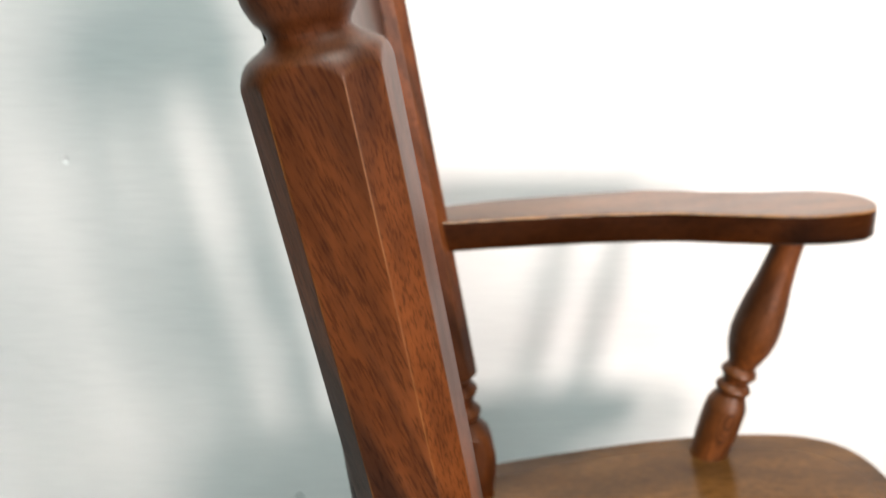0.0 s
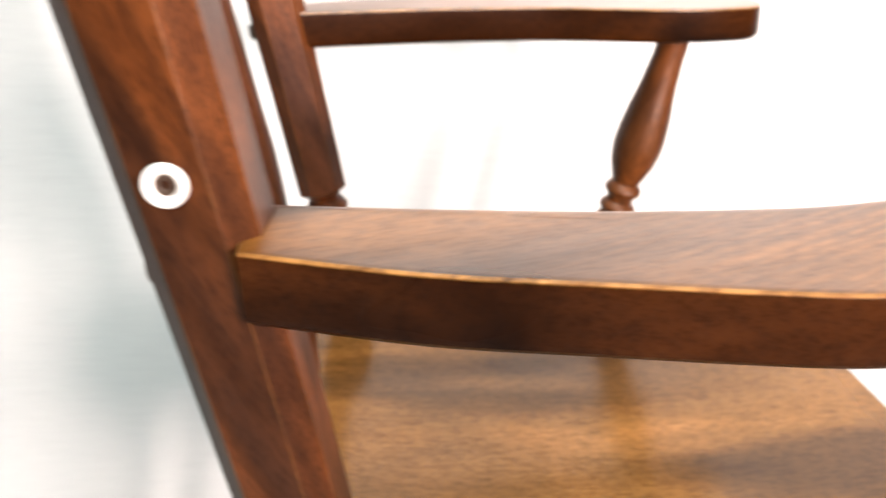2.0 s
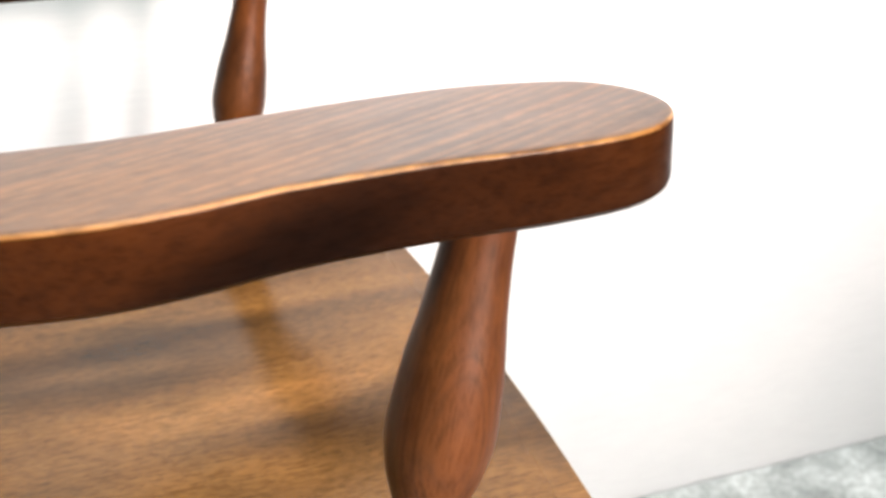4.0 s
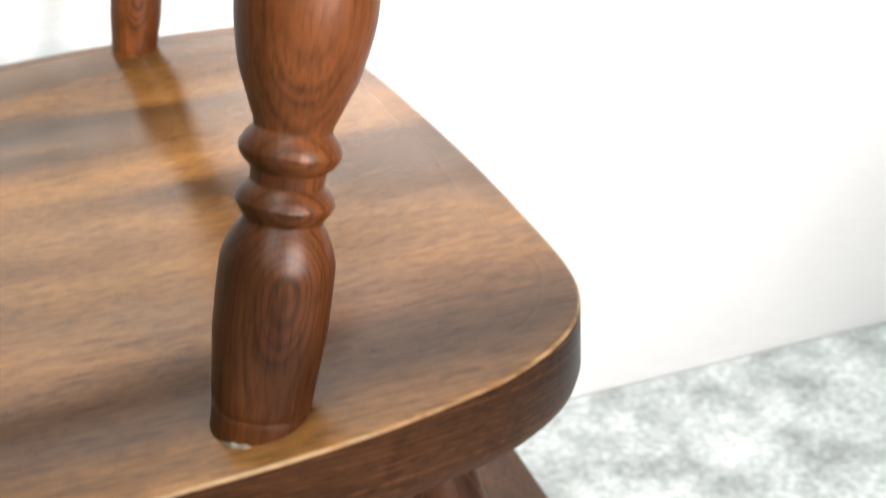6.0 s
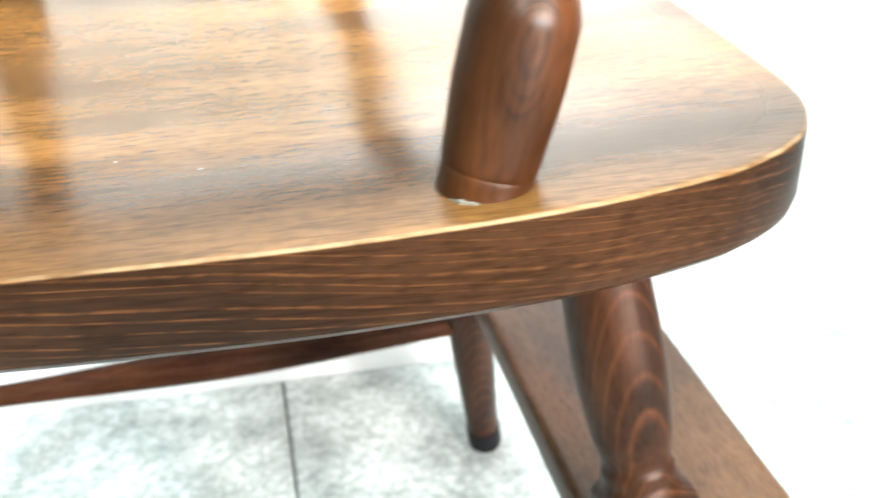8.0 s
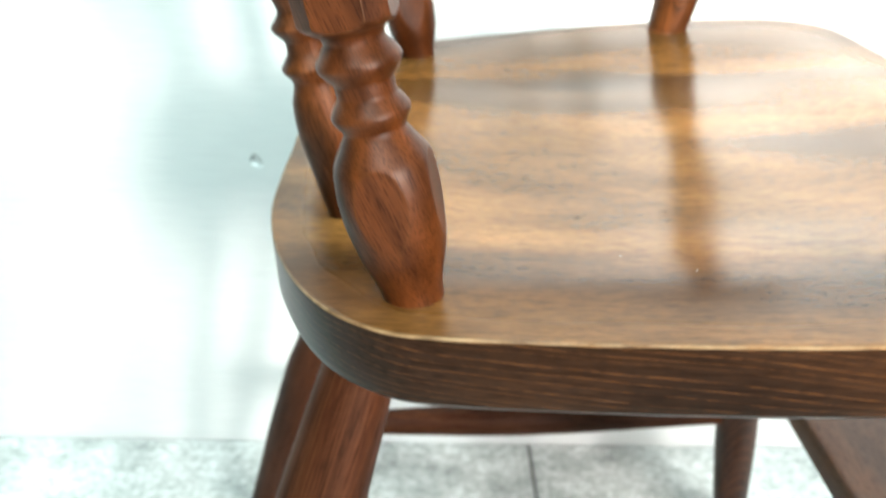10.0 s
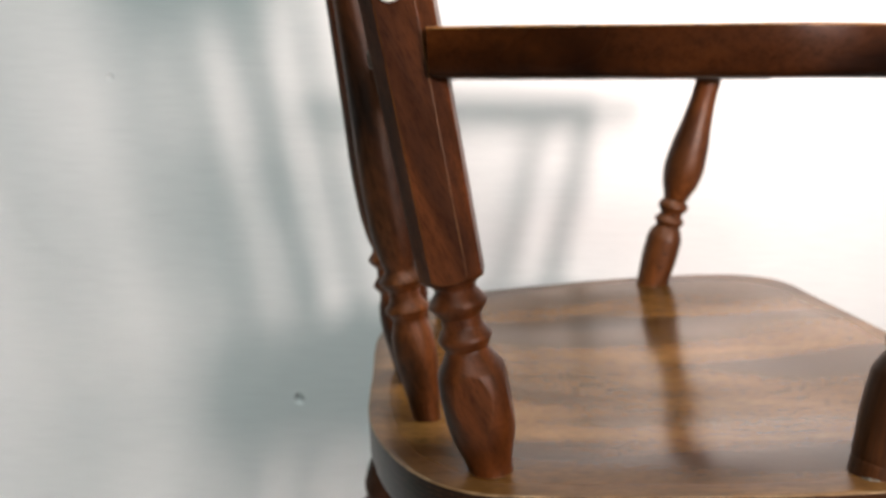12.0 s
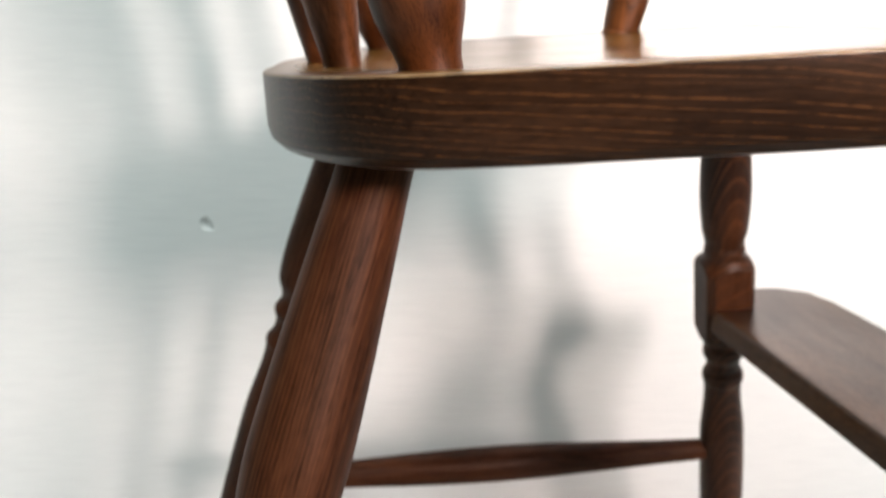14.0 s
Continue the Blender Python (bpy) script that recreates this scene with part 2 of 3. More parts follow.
def wallpaper():
    """Off-white grained vinyl sheet with fine horizontal ridges."""
    m, nt, bsdf = shader("grained wall sheet")
    link = nt.links.new
    co = nt.nodes.new("ShaderNodeTexCoord").outputs["Object"]
    squeeze = nt.nodes.new("ShaderNodeMapping")
    squeeze.inputs["Scale"].default_value = (0.05, 1.0, 1.0)
    link(co, squeeze.inputs["Vector"])
    ridge = add(nt, "ShaderNodeTexNoise", Scale=420.0, Detail=3.0, Roughness=0.65)
    link(squeeze.outputs[0], ridge.inputs["Vector"])
    cloud = add(nt, "ShaderNodeTexNoise", Scale=3.0, Detail=4.0)
    link(co, cloud.inputs["Vector"])
    tone = ramp(nt, cloud.outputs["Fac"], [(0.3, (0.575, 0.60, 0.612)), (0.7, (0.65, 0.66, 0.663))])
    line = ramp(nt, ridge.outputs["Fac"], [(0.3, (0.92, 0.925, 0.93)), (0.6, (1.0, 1.0, 1.0))])
    link(mixed(nt, 1.0, tone.outputs[0], line.outputs[0], "MULTIPLY"), bsdf.inputs["Base Color"])
    bsdf.inputs["Roughness"].default_value = 0.36
    bsdf.inputs["Specular IOR Level"].default_value = 0.8
    bump = add(nt, "ShaderNodeBump", Strength=0.14, Distance=0.0006)
    link(ridge.outputs["Fac"], bump.inputs["Height"])
    link(bump.outputs[0], bsdf.inputs["Normal"])
    return m


def painted(name, colour):
    m, nt, bsdf = shader(name)
    n = add(nt, "ShaderNodeTexNoise", Scale=7.0, Detail=5.0)
    c = ramp(nt, n.outputs["Fac"], [(0.3, tuple(0.93 * v for v in colour)), (0.7, colour)])
    nt.links.new(c.outputs[0], bsdf.inputs["Base Color"])
    bsdf.inputs["Roughness"].default_value = 0.7
    return m


def stone_tile():
    """Grey cement-look vinyl tile, mottled at two scales."""
    m, nt, bsdf = shader("grey cement tile")
    link = nt.links.new
    geo = nt.nodes.new("ShaderNodeNewGeometry").outputs["Position"]
    info = nt.nodes.new("ShaderNodeObjectInfo")
    big = add(nt, "ShaderNodeTexNoise", Scale=13.0, Detail=8.0, Roughness=0.68)
    link(geo, big.inputs["Vector"])
    small = add(nt, "ShaderNodeTexNoise", Scale=110.0, Detail=5.0, Roughness=0.72)
    link(geo, small.inputs["Vector"])
    a = ramp(nt, big.outputs["Fac"], [(0.36, (0.30, 0.315, 0.31)), (0.46, (0.44, 0.46, 0.455)), (0.52, (0.52, 0.545, 0.54)), (0.62, (0.68, 0.70, 0.695))])
    b = ramp(nt, small.outputs["Fac"], [(0.36, (0.55, 0.56, 0.55)), (0.5, (0.9, 0.9, 0.9)), (0.62, (1.25, 1.25, 1.25))])
    base = mixed(nt, 0.75, a.outputs[0], b.outputs[0], "MULTIPLY")
    tint = ramp(nt, info.outputs["Random"], [(0.0, (0.93, 0.93, 0.93)), (1.0, (1.0, 1.0, 1.0))])
    link(mixed(nt, 1.0, base, tint.outputs[0], "MULTIPLY"), bsdf.inputs["Base Color"])
    bsdf.inputs["Roughness"].default_value = 0.5
    bump = add(nt, "ShaderNodeBump", Strength=0.2, Distance=0.001)
    link(small.outputs["Fac"], bump.inputs["Height"])
    link(bump.outputs[0], bsdf.inputs["Normal"])
    return m


WALL_SHEET, GREY_PAINT, TILE = wallpaper(), painted("grey paint", (0.17, 0.17, 0.166)), stone_tile()
GROUT = painted("dark joint", (0.13, 0.13, 0.125))


# ---- mesh helpers ----
def finish(name, bm, material, smooth=True):
    bmesh.ops.recalc_face_normals(bm, faces=bm.faces)
    data = bpy.data.meshes.new(name)
    bm.to_mesh(data)
    bm.free()
    data.materials.append(material)
    if smooth:
        for p in data.polygons:
            p.use_smooth = True
        data.set_sharp_from_angle(angle=radians(25))
    return new(name, data)


def part(name, bm, material, parent, label=""):
    ob = finish(name, bm, material)
    ob.parent = parent
    return tagged(ob, label)


def box(bm, x0, x1, y0, y1, z0, z1):
    v = [bm.verts.new((x, y, z)) for z in (z0, z1) for x, y in ((x0, y0), (x1, y0), (x1, y1), (x0, y1))]
    for f in ((0, 3, 2, 1), (4, 5, 6, 7), (0, 1, 5, 4), (1, 2, 6, 5), (2, 3, 7, 6), (3, 0, 4, 7)):
        bm.faces.new([v[i] for i in f])


def smooth_profile(keys, step=0.0012):
    """Radii along an axis: keys of (length, radius), joined by a monotone cubic."""
    s, r = np.array([k[0] for k in keys]), np.array([k[1] for k in keys])
    d = np.diff(r) / np.diff(s)
    m = np.zeros(len(s))
    for i in range(1, len(s) - 1):
        m[i] = 0 if d[i - 1] * d[i] <= 0 else 2 * d[i - 1] * d[i] / (d[i - 1] + d[i])
    m[0], m[-1] = d[0], d[-1]
    out = []
    for i in range(len(s) - 1):
        h = s[i + 1] - s[i]
        n = max(2, min(14, int(abs(h) / step)))
        for k in range(n):
            u = k / n
            a, b, c, e = 2 * u**3 - 3 * u**2 + 1, u**3 - 2 * u**2 + u, -2 * u**3 + 3 * u**2, u**3 - u**2
            out.append((s[i] + u * h, a * r[i] + b * h * m[i] + c * r[i + 1] + e * h * m[i + 1]))
    out.append((s[-1], r[-1]))
    return out


def turned(keys, facets=(), twist=0.0, around=48):
    """A piece from the lathe, along its own z: keys (length, radius). facets: (from, to, half width at both ends, chamfer as a share of it)
    stretches whose stock was left square with chamfered edges; the arrises are rubbed."""
    bm = bmesh.new()
    rub = bm.verts.layers.float.new("rub")
    angles = [2 * math.pi * k / around for k in range(around)]
    for *_, c in facets[:1]:
        arris = math.atan2(1 - c, 1)
        near = [q * math.pi / 2 + radians(twist) + side * arris for q in range(4) for side in (-1, 1)]
        angles += [a + radians(d) for a in near for d in (-2.4, -1.2, -0.5, 0.0, 0.5, 1.2, 2.4)]
    angles = sorted(a % (2 * math.pi) for a in angles)
    angles = [a for a, b in zip(angles, angles[1:] + [99]) if b - a > 0.004]
    around = len(angles)
    rings = []
    for s, r in smooth_profile(keys, 0.0012 if not facets else 0.0008):
        ring = []
        for a in angles:
            q, worn = r, 0.0
            for f0, f1, w0, w1, c in facets:
                if f0 <= s <= f1:
                    w = w0 + (w1 - w0) * (s - f0) / (f1 - f0)
                    b = a - radians(twist)
                    ca, sa = abs(math.cos(b)), abs(math.sin(b))
                    limits = sorted((q, w / max(ca, 1e-3), w / max(sa, 1e-3), w * (2 - c) / (ca + sa)))
                    q = sum((v / limits[0])**-170.0 for v in limits) ** (-1 / 170.0) * limits[0]
                    planes = sorted((w / max(ca, 1e-3), w / max(sa, 1e-3), w * (2 - c) / (ca + sa)))
                    if c > 0 and planes[1] < r:
                        worn = max(0.0, 1 - (planes[1] / planes[0] - 1) / 0.010)
                    elif planes[0] < r * 1.03:
                        worn = max(worn, 0.14 - 0.3 * abs(r / planes[0] - 1) / 0.04)
            v = bm.verts.new((q * math.cos(a), q * math.sin(a), s))
            v[rub] = worn
            ring.append(v)
        rings.append(ring)
    for a, b in zip(rings, rings[1:]):
        for k in range(around):
            bm.faces.new((a[k], a[(k + 1) % around], b[(k + 1) % around], b[k]))
    bm.faces.new(rings[0][::-1])
    bm.faces.new(rings[-1])
    return bm


def standing(ob, start, along):
    """Sets a turned piece on start, with its axis in the direction along."""
    axis = Vector(along).normalized()
    side = (Vector((1, 0, 0)) - axis * axis.x).normalized()
    other = axis.cross(side)
    m = Matrix((side, other, axis)).transposed().to_4x4()
    ob.matrix_local = Matrix.Translation(start) @ m
    return ob


def fixed_to(ob, holder):
    """Keeps a piece, built in the chair's frame, where it is under a placed part."""
    ob.matrix_parent_inverse = holder.matrix_basis.inverted()
    return ob


def closed_spline(points, n=8):
    """A smooth closed outline through the points."""
    out = []
    c = len(points)
    for i in range(c):
        p0, p1, p2, p3 = (Vector(points[(i + k) % c]) for k in (-1, 0, 1, 2))
        for k in range(n):
            u = k / n
            out.append(0.5 * (2 * p1 + (p2 - p0) * u + (2 * p0 - 5 * p1 + 4 * p2 - p3) * u**2 + (3 * p1 - p0 - 3 * p2 + p3) * u**3))
    return out


def board(outline, top, thick, edge=0.002, dish=0.0, under=None):
    """A plank from a plan outline with rounded arrises. top: height as a function of (x, y)."""
    bm = bmesh.new()
    n = len(outline)
    mid = sum(outline, Vector((0, 0))) / n
    normals = []
    for i in range(n):
        d = outline[(i + 1) % n] - outline[i - 1]
        normals.append(Vector((d.y, -d.x)).normalized())
    if sum((outline[i].x * outline[(i + 1) % n].y - outline[(i + 1) % n].x * outline[i].y) for i in range(n)) < 0:
        normals = [-v for v in normals]
    under = under or edge
    # rows from the flat of the top over the arris, down the side and round underneath: inset, drop, rubbed
    section = [(edge * 2.4, 0.0, 0.0)]
    section += [(edge * (1 - math.sin(a)), edge * (1 - math.cos(a)), w) for a, w in ((0, 0.0), (0.52, 0.7), (1.05, 0.9), (1.57, 0.0))]
    section += [(0.0, edge * 1.7, 0.0)]
    section += [(under * (1 - math.cos(a)), thick - under + under * math.sin(a), 0.0) for a in (0, 0.52, 1.05, 1.57)]
    rub = bm.verts.layers.float.new("rub")
    topside = bm.verts.layers.float.new("topside")
    matt = bm.verts.layers.float.new("matt")
    inner, made = [], []
    rim = [outline[i] - normals[i] * section[0][0] for i in range(n)]
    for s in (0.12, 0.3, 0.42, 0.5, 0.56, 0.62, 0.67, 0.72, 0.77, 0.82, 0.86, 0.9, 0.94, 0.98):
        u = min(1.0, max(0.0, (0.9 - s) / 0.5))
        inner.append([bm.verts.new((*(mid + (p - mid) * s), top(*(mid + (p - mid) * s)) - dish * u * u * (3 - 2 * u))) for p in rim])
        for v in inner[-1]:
            v[topside], v[matt] = 1.0, max(0.0, (s - 0.84) / 0.16)
    for inset, d, w in section:
        row = []
        for i in range(n):
            p = outline[i] - normals[i] * inset
            v = bm.verts.new((p.x, p.y, top(p.x, p.y) - d))
            v[rub] = w
            v[topside] = 1.0 if d < edge * 0.6 else 0.0
            v[matt] = 1.0
            row.append(v)
        made.append(row)
    seq = inner + made
    for a, b in zip(seq, seq[1:]):
        for i in range(n):
            bm.faces.new((a[i], a[(i + 1) % n], b[(i + 1) % n], b[i]))
    bm.faces.new(seq[0])
    bm.faces.new(seq[-1])
    return bm


# ---- room ----
def slab(name, x0, x1, y0, y1, z0, z1, material, label):
    bm = bmesh.new()
    box(bm, x0, x1, y0, y1, z0, z1)
    return tagged(finish(name, bm, material, False), label, "wall" if "wall" in name else name, kind="structure")


PITS = ((-0.459, 0.6926, 0.0042), (-0.2623, 0.3424, 0.0078))      # knocks in the sheet: x, z, half size


def pit_plate(bm, cx, cz, h):
    n = 14
    rows = []
    for j in range(n + 1):
        row = []
        for i in range(n + 1):
            u, v = 2 * i / n - 1, 2 * j / n - 1
            # a knock with a pointed top
            r = math.hypot((u + 0.25 * v) * 1.35, v * 1.15 + 0.1 + 0.5 * abs(u))
            row.append(bm.verts.new((cx + u * h, WALL_Y + 0.62 * h * max(0.0, 1 - r * r) ** 0.7, cz + v * h)))
        rows.append(row)
    for a, b in zip(rows, rows[1:]):
        for i in range(n):
            bm.faces.new((a[i], a[i + 1], b[i + 1], b[i]))


bm = bmesh.new()
edge_x = RX0 - 0.1
for cx, cz, h in PITS:
    box(bm, edge_x, cx - h, WALL_Y, WALL_Y + 0.1, -0.05, RZ)
    box(bm, cx - h, cx + h, WALL_Y, WALL_Y + 0.1, -0.05, cz - h)
    box(bm, cx - h, cx + h, WALL_Y, WALL_Y + 0.1, cz + h, RZ)
    pit_plate(bm, cx, cz, h)
    edge_x = cx + h
box(bm, edge_x, RX1 + 0.1, WALL_Y, WALL_Y + 0.1, -0.05, RZ)
tagged(finish("wall_north", bm, WALL_SHEET, False), "off-white wall in finely ridged vinyl sheet with two knocks", "wall", kind="structure")
slab("wall_west", RX0 - 0.1, RX0, RY0, WALL_Y, -0.05, RZ, GREY_PAINT, "plain grey painted wall closing the room")
slab("wall_east", RX1, RX1 + 0.1, RY0, WALL_Y, -0.05, RZ, GREY_PAINT, "plain grey painted wall closing the room")
slab("ceiling", RX0 - 0.1, RX1 + 0.1, RY0 - 0.1, WALL_Y + 0.1, RZ, RZ + 0.1, GREY_PAINT, "plain grey painted ceiling")
bm = bmesh.new()
edges = [RX0 - 0.1] + [v for w in WINDOWS for v in w[:2]] + [RX1 + 0.1]
for a, b in zip(edges[::2], edges[1::2]):
    box(bm, a, b, RY0 - 0.1, RY0, -0.05, RZ)
for x0, x1, z0, z1 in WINDOWS:
    box(bm, x0, x1, RY0 - 0.1, RY0, -0.05, z0)
    box(bm, x0, x1, RY0 - 0.1, RY0, z1, RZ)
tagged(finish("wall_south", bm, GREY_PAINT, False), "plain grey painted wall with two narrow window openings", "wall", kind="structure")

# ---- chair ----
# the seat's own frame: origin under the middle of the seat top, x forward; the seat leans back by SEAT_TILT degrees
SEAT_TILT, SEAT_HEIGHT = 4.43, 0.518
chair = new("high_chair")
chair.matrix_world = pose(0, 0, SEAT_HEIGHT, 0, -SEAT_TILT, 0)
tagged(chair, "dark-stained wooden child's high chair with footrest on tiled floor", "high chair")

half = [(-0.167, 0.0), (-0.1675, 0.04), (-0.1665, 0.08), (-0.1605, 0.115), (-0.1495, 0.147), (-0.135, 0.172), (-0.116, 0.189), (-0.095, 0.1965),
        (-0.055, 0.2035), (-0.01, 0.2095), (0.035, 0.214), (0.09, 0.2155), (0.13, 0.2115), (0.15, 0.206), (0.167, 0.196), (0.178, 0.182),
        (0.184, 0.163), (0.187, 0.13), (0.190, 0.07), (0.191, 0.0)]
seat_outline = closed_spline([(x, -y) for x, y in half] + [(x, y) for x, y in half[-2:0:-1]], 5)
part("seat", board(seat_outline, lambda x, y: 0.005 * max(0.0, (y - 0.1) / 0.12) ** 1.5, 0.0315, 0.0012, 0.005, 0.009), WOOD_SEAT, chair, "thick shaped wooden seat with worn lacquer, overhead light painted on its top")

# arms
arm_half = [(-0.124, 0.153), (-0.08, 0.160), (-0.03, 0.166), (0.015, 0.168), (0.04, 0.167), (0.07, 0.162), (0.10, 0.158), (0.125, 0.157), (0.145, 0.160),
            (0.162, 0.166), (0.1715, 0.179), (0.1732, 0.193), (0.1675, 0.205), (0.154, 0.213), (0.13, 0.2155), (0.10, 0.2145), (0.068, 0.2165), (0.045, 0.221),
            (0.025, 0.2225), (0.0, 0.219), (-0.04, 0.211), (-0.08, 0.2025), (-0.124, 0.187)]


def arm_plan(sign):
    pts = [Vector((x, y * sign)) for x, y in arm_half]
    out = []
    for i in range(len(pts) - 1):
        p0, p1, p2, p3 = pts[max(i - 1, 0)], pts[i], pts[i + 1], pts[min(i + 2, len(pts) - 1)]
        for k in range(5):
            u = k / 5
            out.append(0.5 * (2 * p1 + (p2 - p0) * u + (2 * p0 - 5 * p1 + 4 * p2 - p3) * u**2 + (3 * p1 - p0 - 3 * p2 + p3) * u**3))
    out.append(pts[-1])
    last, first = pts[-1], pts[0]
    return out + [last.lerp(first, k / 5) for k in range(1, 5)]


POST_LEAN, POST_X, POST_Y = -0.1435, -0.103, 0.1655
for sign in (-1, 1):
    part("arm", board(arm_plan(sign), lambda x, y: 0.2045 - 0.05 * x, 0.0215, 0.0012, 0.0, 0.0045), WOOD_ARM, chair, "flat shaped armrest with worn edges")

# arm supports
SUPPORT = [(-0.01, 0.0130), (0.0, 0.0130), (0.0032, 0.0131), (0.0040, 0.0129), (0.0048, 0.0132), (0.012, 0.0138), (0.030, 0.0149), (0.044, 0.0147), (0.053, 0.0118), (0.0560, 0.0100), (0.0575, 0.0108), (0.0608, 0.0126),
           (0.0640, 0.0108), (0.0655, 0.0092), (0.0688, 0.0094), (0.0705, 0.0112), (0.0738, 0.0128), (0.0775, 0.0110), (0.0792, 0.0096), (0.084, 0.0112),
           (0.095, 0.0150), (0.108, 0.0168), (0.125, 0.0157), (0.15, 0.0122), (0.172, 0.0104), (0.192, 0.0102)]
for foot, head in (((0.0748, -0.1935, 0.0), (0.1268, -0.179, 0.175)), ((0.0705, 0.1955, 0.0), (0.118, 0.186, 0.175))):
    foot, head = Vector(foot), Vector(head)
    ob = standing(part("arm_support", turned(SUPPORT), WOOD_SUPPORT, chair, "turned wooden arm support with twin beads"), foot, head - foot)
    # glue that oozed out round the foot and dried on the seat
    bm = bmesh.new()
    rings = []
    for k in range(25):
        a = radians(208 + 42 * k / 24)
        swell = math.sin(math.pi * k / 24) ** 0.7 * (0.85 + 0.2 * math.sin(k * 0.7))
        out = Vector((math.cos(a), math.sin(a), 0))
        rings.append([bm.verts.new(foot + out * (0.0126 + r * (0.25 + 0.75 * swell)) + Vector((0, 0, h * swell + 0.0001))) for r, h in ((0.0, 0.0010), (0.0010, 0.0008), (0.0015, 0.0005), (0.0020, -0.0006))])
    for p, q in zip(rings, rings[1:]):
        for k in range(3):
            bm.faces.new((p[k], p[k + 1], q[k + 1], q[k]))
    fixed_to(part("glue_bead", bm, OLD_GLUE, ob, "smear of pale dried glue"), ob)

# back posts
POST = [(-0.012, 0.0108), (0.0, 0.0108), (0.020, 0.0156), (0.040, 0.0183), (0.050, 0.0172), (0.0595, 0.0122), (0.0630, 0.0104), (0.0650, 0.0115), (0.0685, 0.0132),
        (0.0720, 0.0115), (0.0745, 0.0098), (0.0790, 0.0098), (0.0815, 0.0118), (0.0855, 0.0140), (0.0895, 0.0118), (0.0925, 0.0098), (0.0945, 0.0105),
        (0.0985, 0.0160), (0.106, 0.0205), (0.115, 0.0230), (0.345, 0.0262), (0.3500, 0.0238), (0.3555, 0.0217), (0.3605, 0.0197), (0.3640, 0.0172), (0.3668, 0.0125), (0.3690, 0.0106),
        (0.3708, 0.0113), (0.3735, 0.0132), (0.379, 0.0150), (0.387, 0.0156), (0.400, 0.0142), (0.415, 0.0095), (0.424, 0.0020)]
posts = []
for sign in (-1, 1):
    ob = part("back_post", turned(POST, ((0.09, 0.372, 0.0147, 0.0180, 0.44), (0.0, 0.0595, 0.0160, 0.0160, -0.25)), 8.0 * sign, 176), WOOD_POST, chair,
              "chamfered square back post with turned ends")
    standing(ob, (POST_X, POST_Y * sign, 0.0), (POST_LEAN, 0, 1))
    posts.append(ob)


def torus_plug(place, normal, outer, hole, proud):
    """A flanged bush: rounded rim, funnel and hole."""
    bm = bmesh.new()
    n = Vector(normal).normalized()
    a = n.orthogonal().normalized()
    b = n.cross(a)
    prof = [(outer, -0.001), (outer, proud * 0.4), (outer * 0.93, proud * 0.85), (outer * 0.82, proud), (outer * 0.66, proud * 0.9), (outer * 0.56, proud * 0.55),
            (hole, proud * 0.1), (hole * 0.96, -0.006)]
    rings = []
    for r, h in prof:
        rings.append([bm.verts.new(Vector(place) + n * h + (a * math.cos(t) + b * math.sin(t)) * r) for t in (2 * math.pi * k / 32 for k in range(32))])
    for p, q in zip(rings, rings[1:]):
        for k in range(32):
            bm.faces.new((p[k], p[(k + 1) % 32], q[(k + 1) % 32], q[k]))
    return bm


for sign, post in zip((-1, 1), posts):
    z = 0.2275
    ob = part("grommet", torus_plug((POST_X + POST_LEAN * z - 0.0032, (POST_Y + 0.0160) * sign, z), (-0.139, 0.990 * sign, 0), 0.0058, 0.0026, 0.0022), WHITE_PLASTIC, post, "white plastic bush in the post")
    fixed_to(ob, post)
    # dark ring added to stand for the shade inside the bush's hole
    bm = torus_plug((POST_X + POST_LEAN * z - 0.0032, (POST_Y + 0.0160) * sign, z), (-0.139, 0.990 * sign, 0), 0.0028, 0.0012, 0.0007)
    fixed_to(part("screw", bm, CAP_HOLE_DARK, post, "dark ring standing for the shaded hole of the bush"), post)
    bm = torus_plug((POST_X + POST_LEAN * 0.199 - 0.0160, POST_Y * sign, 0.199), (-1, 0, -0.14), 0.0045, 0.0002, 0.0028)
    fixed_to(part("bolt_cap", bm, CAP_HOLE_DARK, post, "small domed bolt cap"), post)

# back spindles
SPINDLE = [(-0.01, 0.0076), (0.0, 0.0078), (0.020, 0.0102), (0.040, 0.0122), (0.050, 0.0116), (0.0590, 0.0092), (0.0612, 0.0100), (0.0650, 0.0124), (0.0690, 0.0100),
           (0.0715, 0.0086), (0.0755, 0.0086), (0.0780, 0.0104), (0.0815, 0.0128), (0.0855, 0.0100), (0.0875, 0.0088), (0.095, 0.0106), (0.115, 0.0128),
           (0.135, 0.0130), (0.18, 0.0112), (0.25, 0.0086), (0.31, 0.0076)]
for y, x in ((-0.090, -0.1325), (-0.022, -0.1415), (0.045, -0.1435), (0.107, -0.1345)):
    standing(part("spindle", turned(SPINDLE), WOOD_SPINDLE, chair, "slim turned back spindle"), (x, y, 0.0), (-0.12, 0, 1))

# backrest board, bowed between the posts
bm = bmesh.new()
cols = 24
grid = []
for i in range(cols + 1):
    y = -0.162 + 0.324 * i / cols
    bow = -0.008 * (1 - (y / 0.165) ** 2)
    col = []
    for dx, z in ((0.008, 0.305), (0.009, 0.308), (0.009, 0.42), (0.007, 0.428), (-0.007, 0.428), (-0.009, 0.42), (-0.009, 0.308), (-0.007, 0.304)):
        col.append(bm.verts.new((POST_X - 0.003 + POST_LEAN * z + bow + dx, y, z)))
    grid.append(col)
for a, b in zip(grid, grid[1:]):
    for k in range(8):
        bm.faces.new((a[k], a[(k + 1) % 8], b[(k + 1) % 8], b[k]))
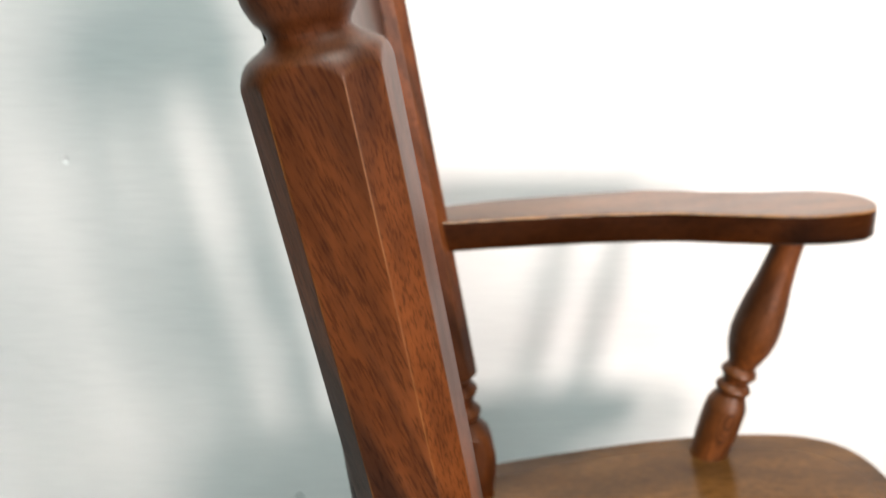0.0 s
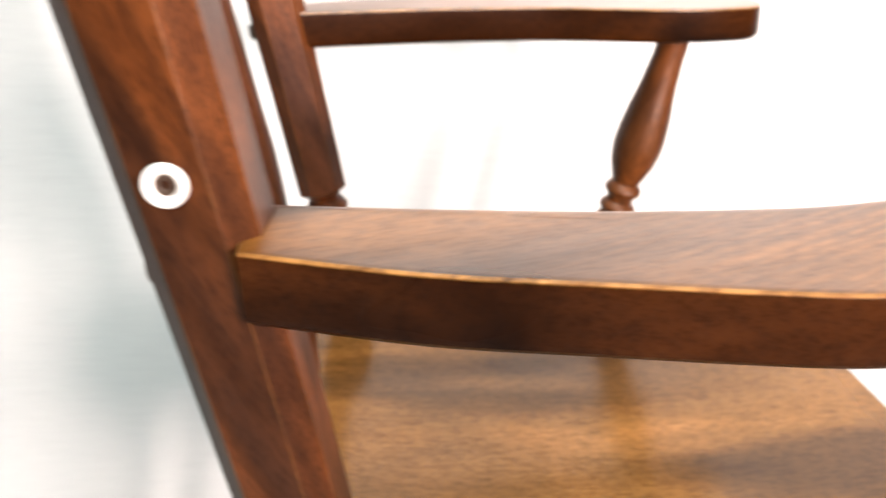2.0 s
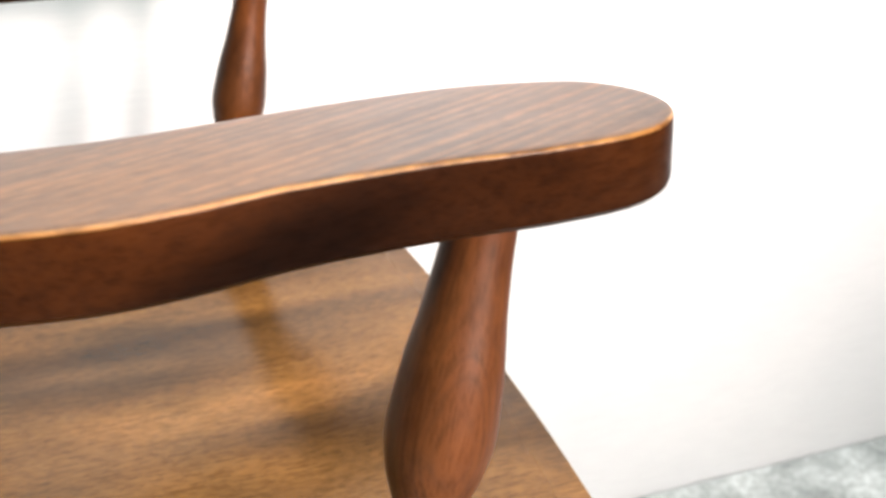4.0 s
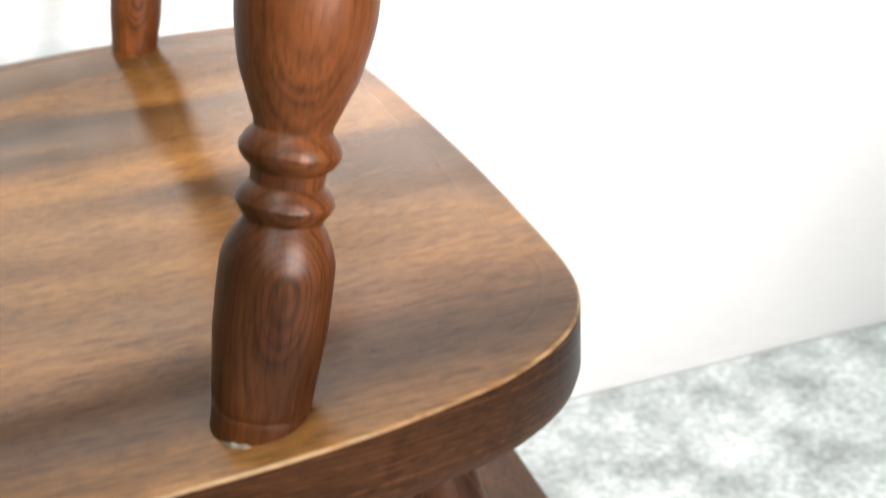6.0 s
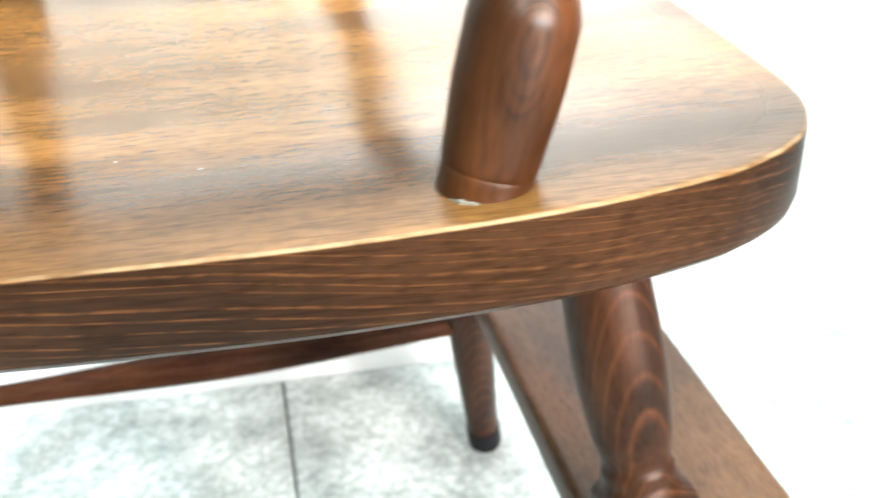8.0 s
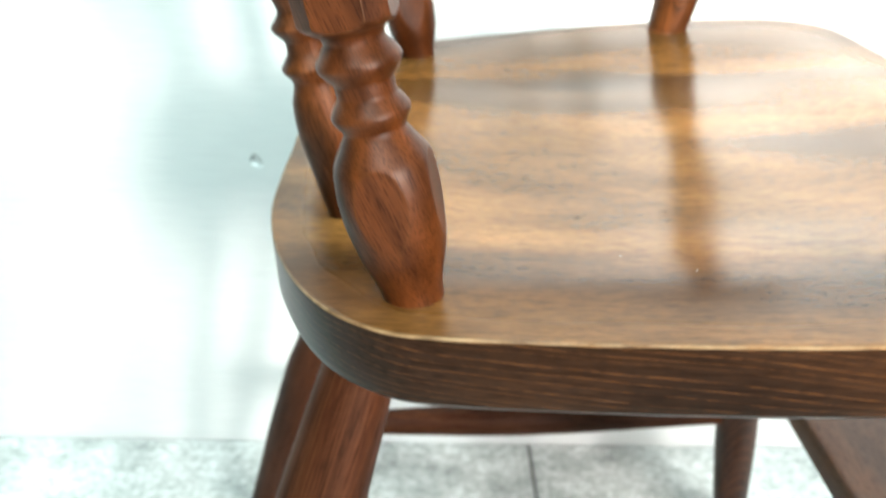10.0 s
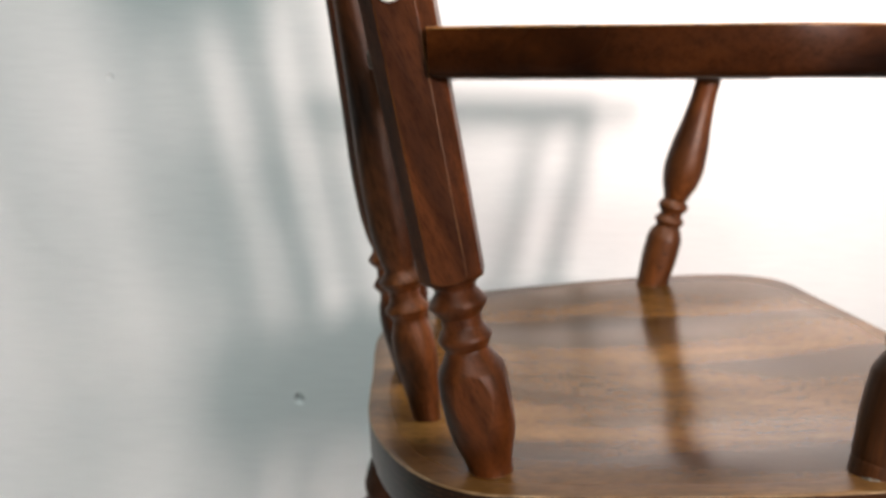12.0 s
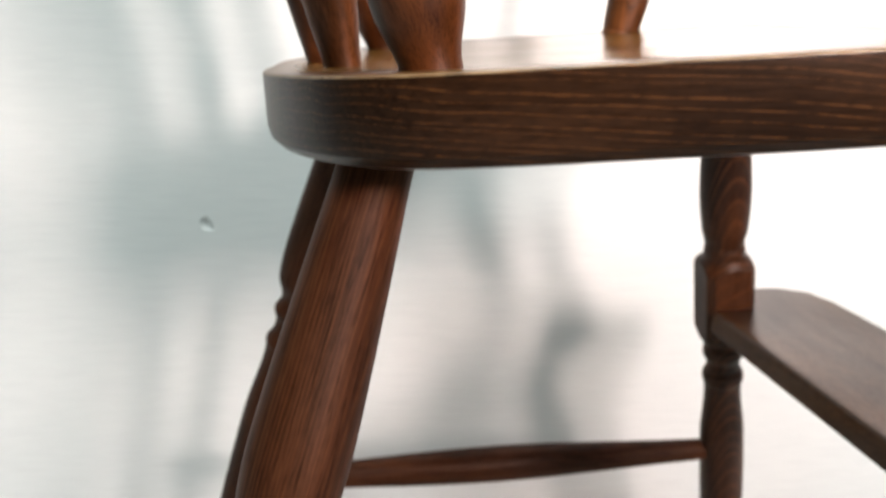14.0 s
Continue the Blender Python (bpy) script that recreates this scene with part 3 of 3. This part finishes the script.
bm.faces.new(grid[0])
bm.faces.new(grid[-1][::-1])
part("backrest", bm, WOOD_ARM, chair, "bowed wooden backrest board between the posts")

# legs
FRONT_LEG = [(-0.02, 0.0150), (0.0, 0.0150), (0.05, 0.0170), (0.085, 0.0182), (0.115, 0.0165), (0.128, 0.0140), (0.132, 0.0150), (0.136, 0.0150), (0.140, 0.0165),
             (0.146, 0.0225), (0.156, 0.0245), (0.196, 0.0245), (0.206, 0.0225), (0.213, 0.0160), (0.218, 0.0128), (0.222, 0.0150), (0.227, 0.0158), (0.232, 0.0140), (0.236, 0.0125), (0.242, 0.0125),
             (0.247, 0.0155), (0.252, 0.0160), (0.257, 0.0145), (0.264, 0.0142), (0.31, 0.0176), (0.36, 0.0180), (0.44, 0.0166), (0.485, 0.0152)]
REAR_LEG = [(-0.02, 0.0150), (0.0, 0.0146), (0.05, 0.0170), (0.09, 0.0190), (0.12, 0.0199), (0.138, 0.0188), (0.155, 0.0128), (0.160, 0.0140), (0.165, 0.0158), (0.170, 0.0140), (0.175, 0.0122), (0.182, 0.0122),
            (0.187, 0.0140), (0.192, 0.0158), (0.197, 0.0145), (0.205, 0.0140), (0.26, 0.0172), (0.33, 0.0165), (0.42, 0.0135), (0.49, 0.0122)]


def leg(keys, sign, head, foot, timber, facets=()):
    a, b = Vector((head[0], head[1] * sign, head[2])), Vector((foot[0], foot[1] * sign, foot[2]))
    span = (b - a).length
    cut = [k for k in keys if k[0] < span - 0.02] + [(span - 0.016, keys[-1][1])]
    ob = standing(part("leg", turned(cut, facets), timber, chair, "turned splayed wooden leg"), a, b - a)
    r = keys[-1][1] + 0.0012
    tip = turned([(span + h, q) for h, q in ((-0.033, r * 0.97), (-0.032, r), (-0.007, r), (-0.0015, r * 0.92))])
    part("rubber_tip", tip, BLACK_RUBBER, ob, "black rubber foot cap")
    return ob


FRONT_HEAD, FRONT_FOOT = (0.126, 0.122, -0.030), (0.182, 0.263, -0.5325)
REAR_HEAD, REAR_FOOT = (-0.123, 0.130, -0.030), (-0.2945, 0.252, -0.4960)
for sign in (-1, 1):
    leg(FRONT_LEG, sign, (FRONT_HEAD[0] - 0.0035 * sign, *FRONT_HEAD[1:]), FRONT_FOOT, WOOD_FRONT_LEG, ((0.13, 0.212, 0.0185, 0.0185, 0.27),))
    leg(REAR_LEG, sign, (REAR_HEAD[0] - 0.002 * sign, *REAR_HEAD[1:]), (REAR_FOOT[0] - 0.0035 * sign, *REAR_FOOT[1:]), WOOD_REAR_LEG)


def on_leg(head, foot, z):
    k = (z - head[2]) / (foot[2] - head[2])
    return [h + (f - h) * k for h, f in zip(head, foot)]


for sign in (-1, 1):
    a, b = on_leg(REAR_HEAD, REAR_FOOT, -0.331), on_leg(FRONT_HEAD, FRONT_FOOT, -0.345)
    a, b = Vector((a[0], a[1] * sign, a[2])), Vector((b[0], b[1] * sign, b[2]))
    n = (b - a).length
    bar = [(0.0, 0.0085), (0.02, 0.0088), (n * 0.5, 0.0146), (n - 0.02, 0.0088), (n, 0.0085)]
    standing(part("stretcher", turned(bar), WOOD_REAR_LEG, chair, "round tapered side stretcher"), a, b - a)

# footrest
corner = [(0.128, -0.165), (0.128, 0.165), (0.142, 0.172), (0.150, 0.204), (0.175, 0.205), (0.200, 0.198), (0.217, 0.180), (0.222, 0.150), (0.222, -0.150), (0.217, -0.180), (0.200, -0.198), (0.175, -0.205), (0.150, -0.204), (0.142, -0.172)]
foot_outline = []
for i, p in enumerate(corner):
    q = corner[(i + 1) % len(corner)]
    steps = 12 if abs(p[1] - q[1]) > 0.2 else 3
    foot_outline += [Vector(p).lerp(Vector(q), k / steps) for k in range(steps)]
part("footrest", board(foot_outline, lambda x, y: -0.204, 0.019, 0.0025), WOOD_FOOT, chair, "flat wooden footrest board fixed to the front legs")

# ---- floor, with each tile a piece ----
bm = bmesh.new()
box(bm, RX0 - 0.1, RX1 + 0.1, RY0 - 0.1, WALL_Y, -0.05, -0.003)
floor = tagged(finish("floor", bm, GROUT, False), "floor of large grey mottled cement-look tiles", "floor", kind="structure")
TILE_W, TILE_D, JOINT_X = 1.2, 0.6, 0.032
bm = bmesh.new()
g = 0.0018
for z, inset in ((-0.004, 0.0), (-0.0008, 0.0), (0.0, 0.0012)):
    [bm.verts.new((sx * (TILE_W / 2 - g - inset), sy * (TILE_D / 2 - g - inset), z)) for sx, sy in ((-1, -1), (1, -1), (1, 1), (-1, 1))]
bm.verts.ensure_lookup_table()
for lo in (0, 4):
    for k in range(4):
        bm.faces.new([bm.verts[i] for i in (lo + k, lo + (k + 1) % 4, lo + 4 + (k + 1) % 4, lo + 4 + k)])
bm.faces.new([bm.verts[i] for i in (8, 9, 10, 11)])
first = finish("tile", bm, TILE, False)
tile_mesh = first.data
bpy.data.objects.remove(first)
for i in range(-4, 6):
    for j in range(5):
        x, y = JOINT_X + (i + 0.5) * TILE_W, WALL_Y - (j + 0.5) * TILE_D
        if RX0 - 0.6 < x < RX1 + 0.6 and y > RY0 - 0.25:
            t = new("tile", tile_mesh)
            t.location = (x, y, 0)
            t.parent = floor
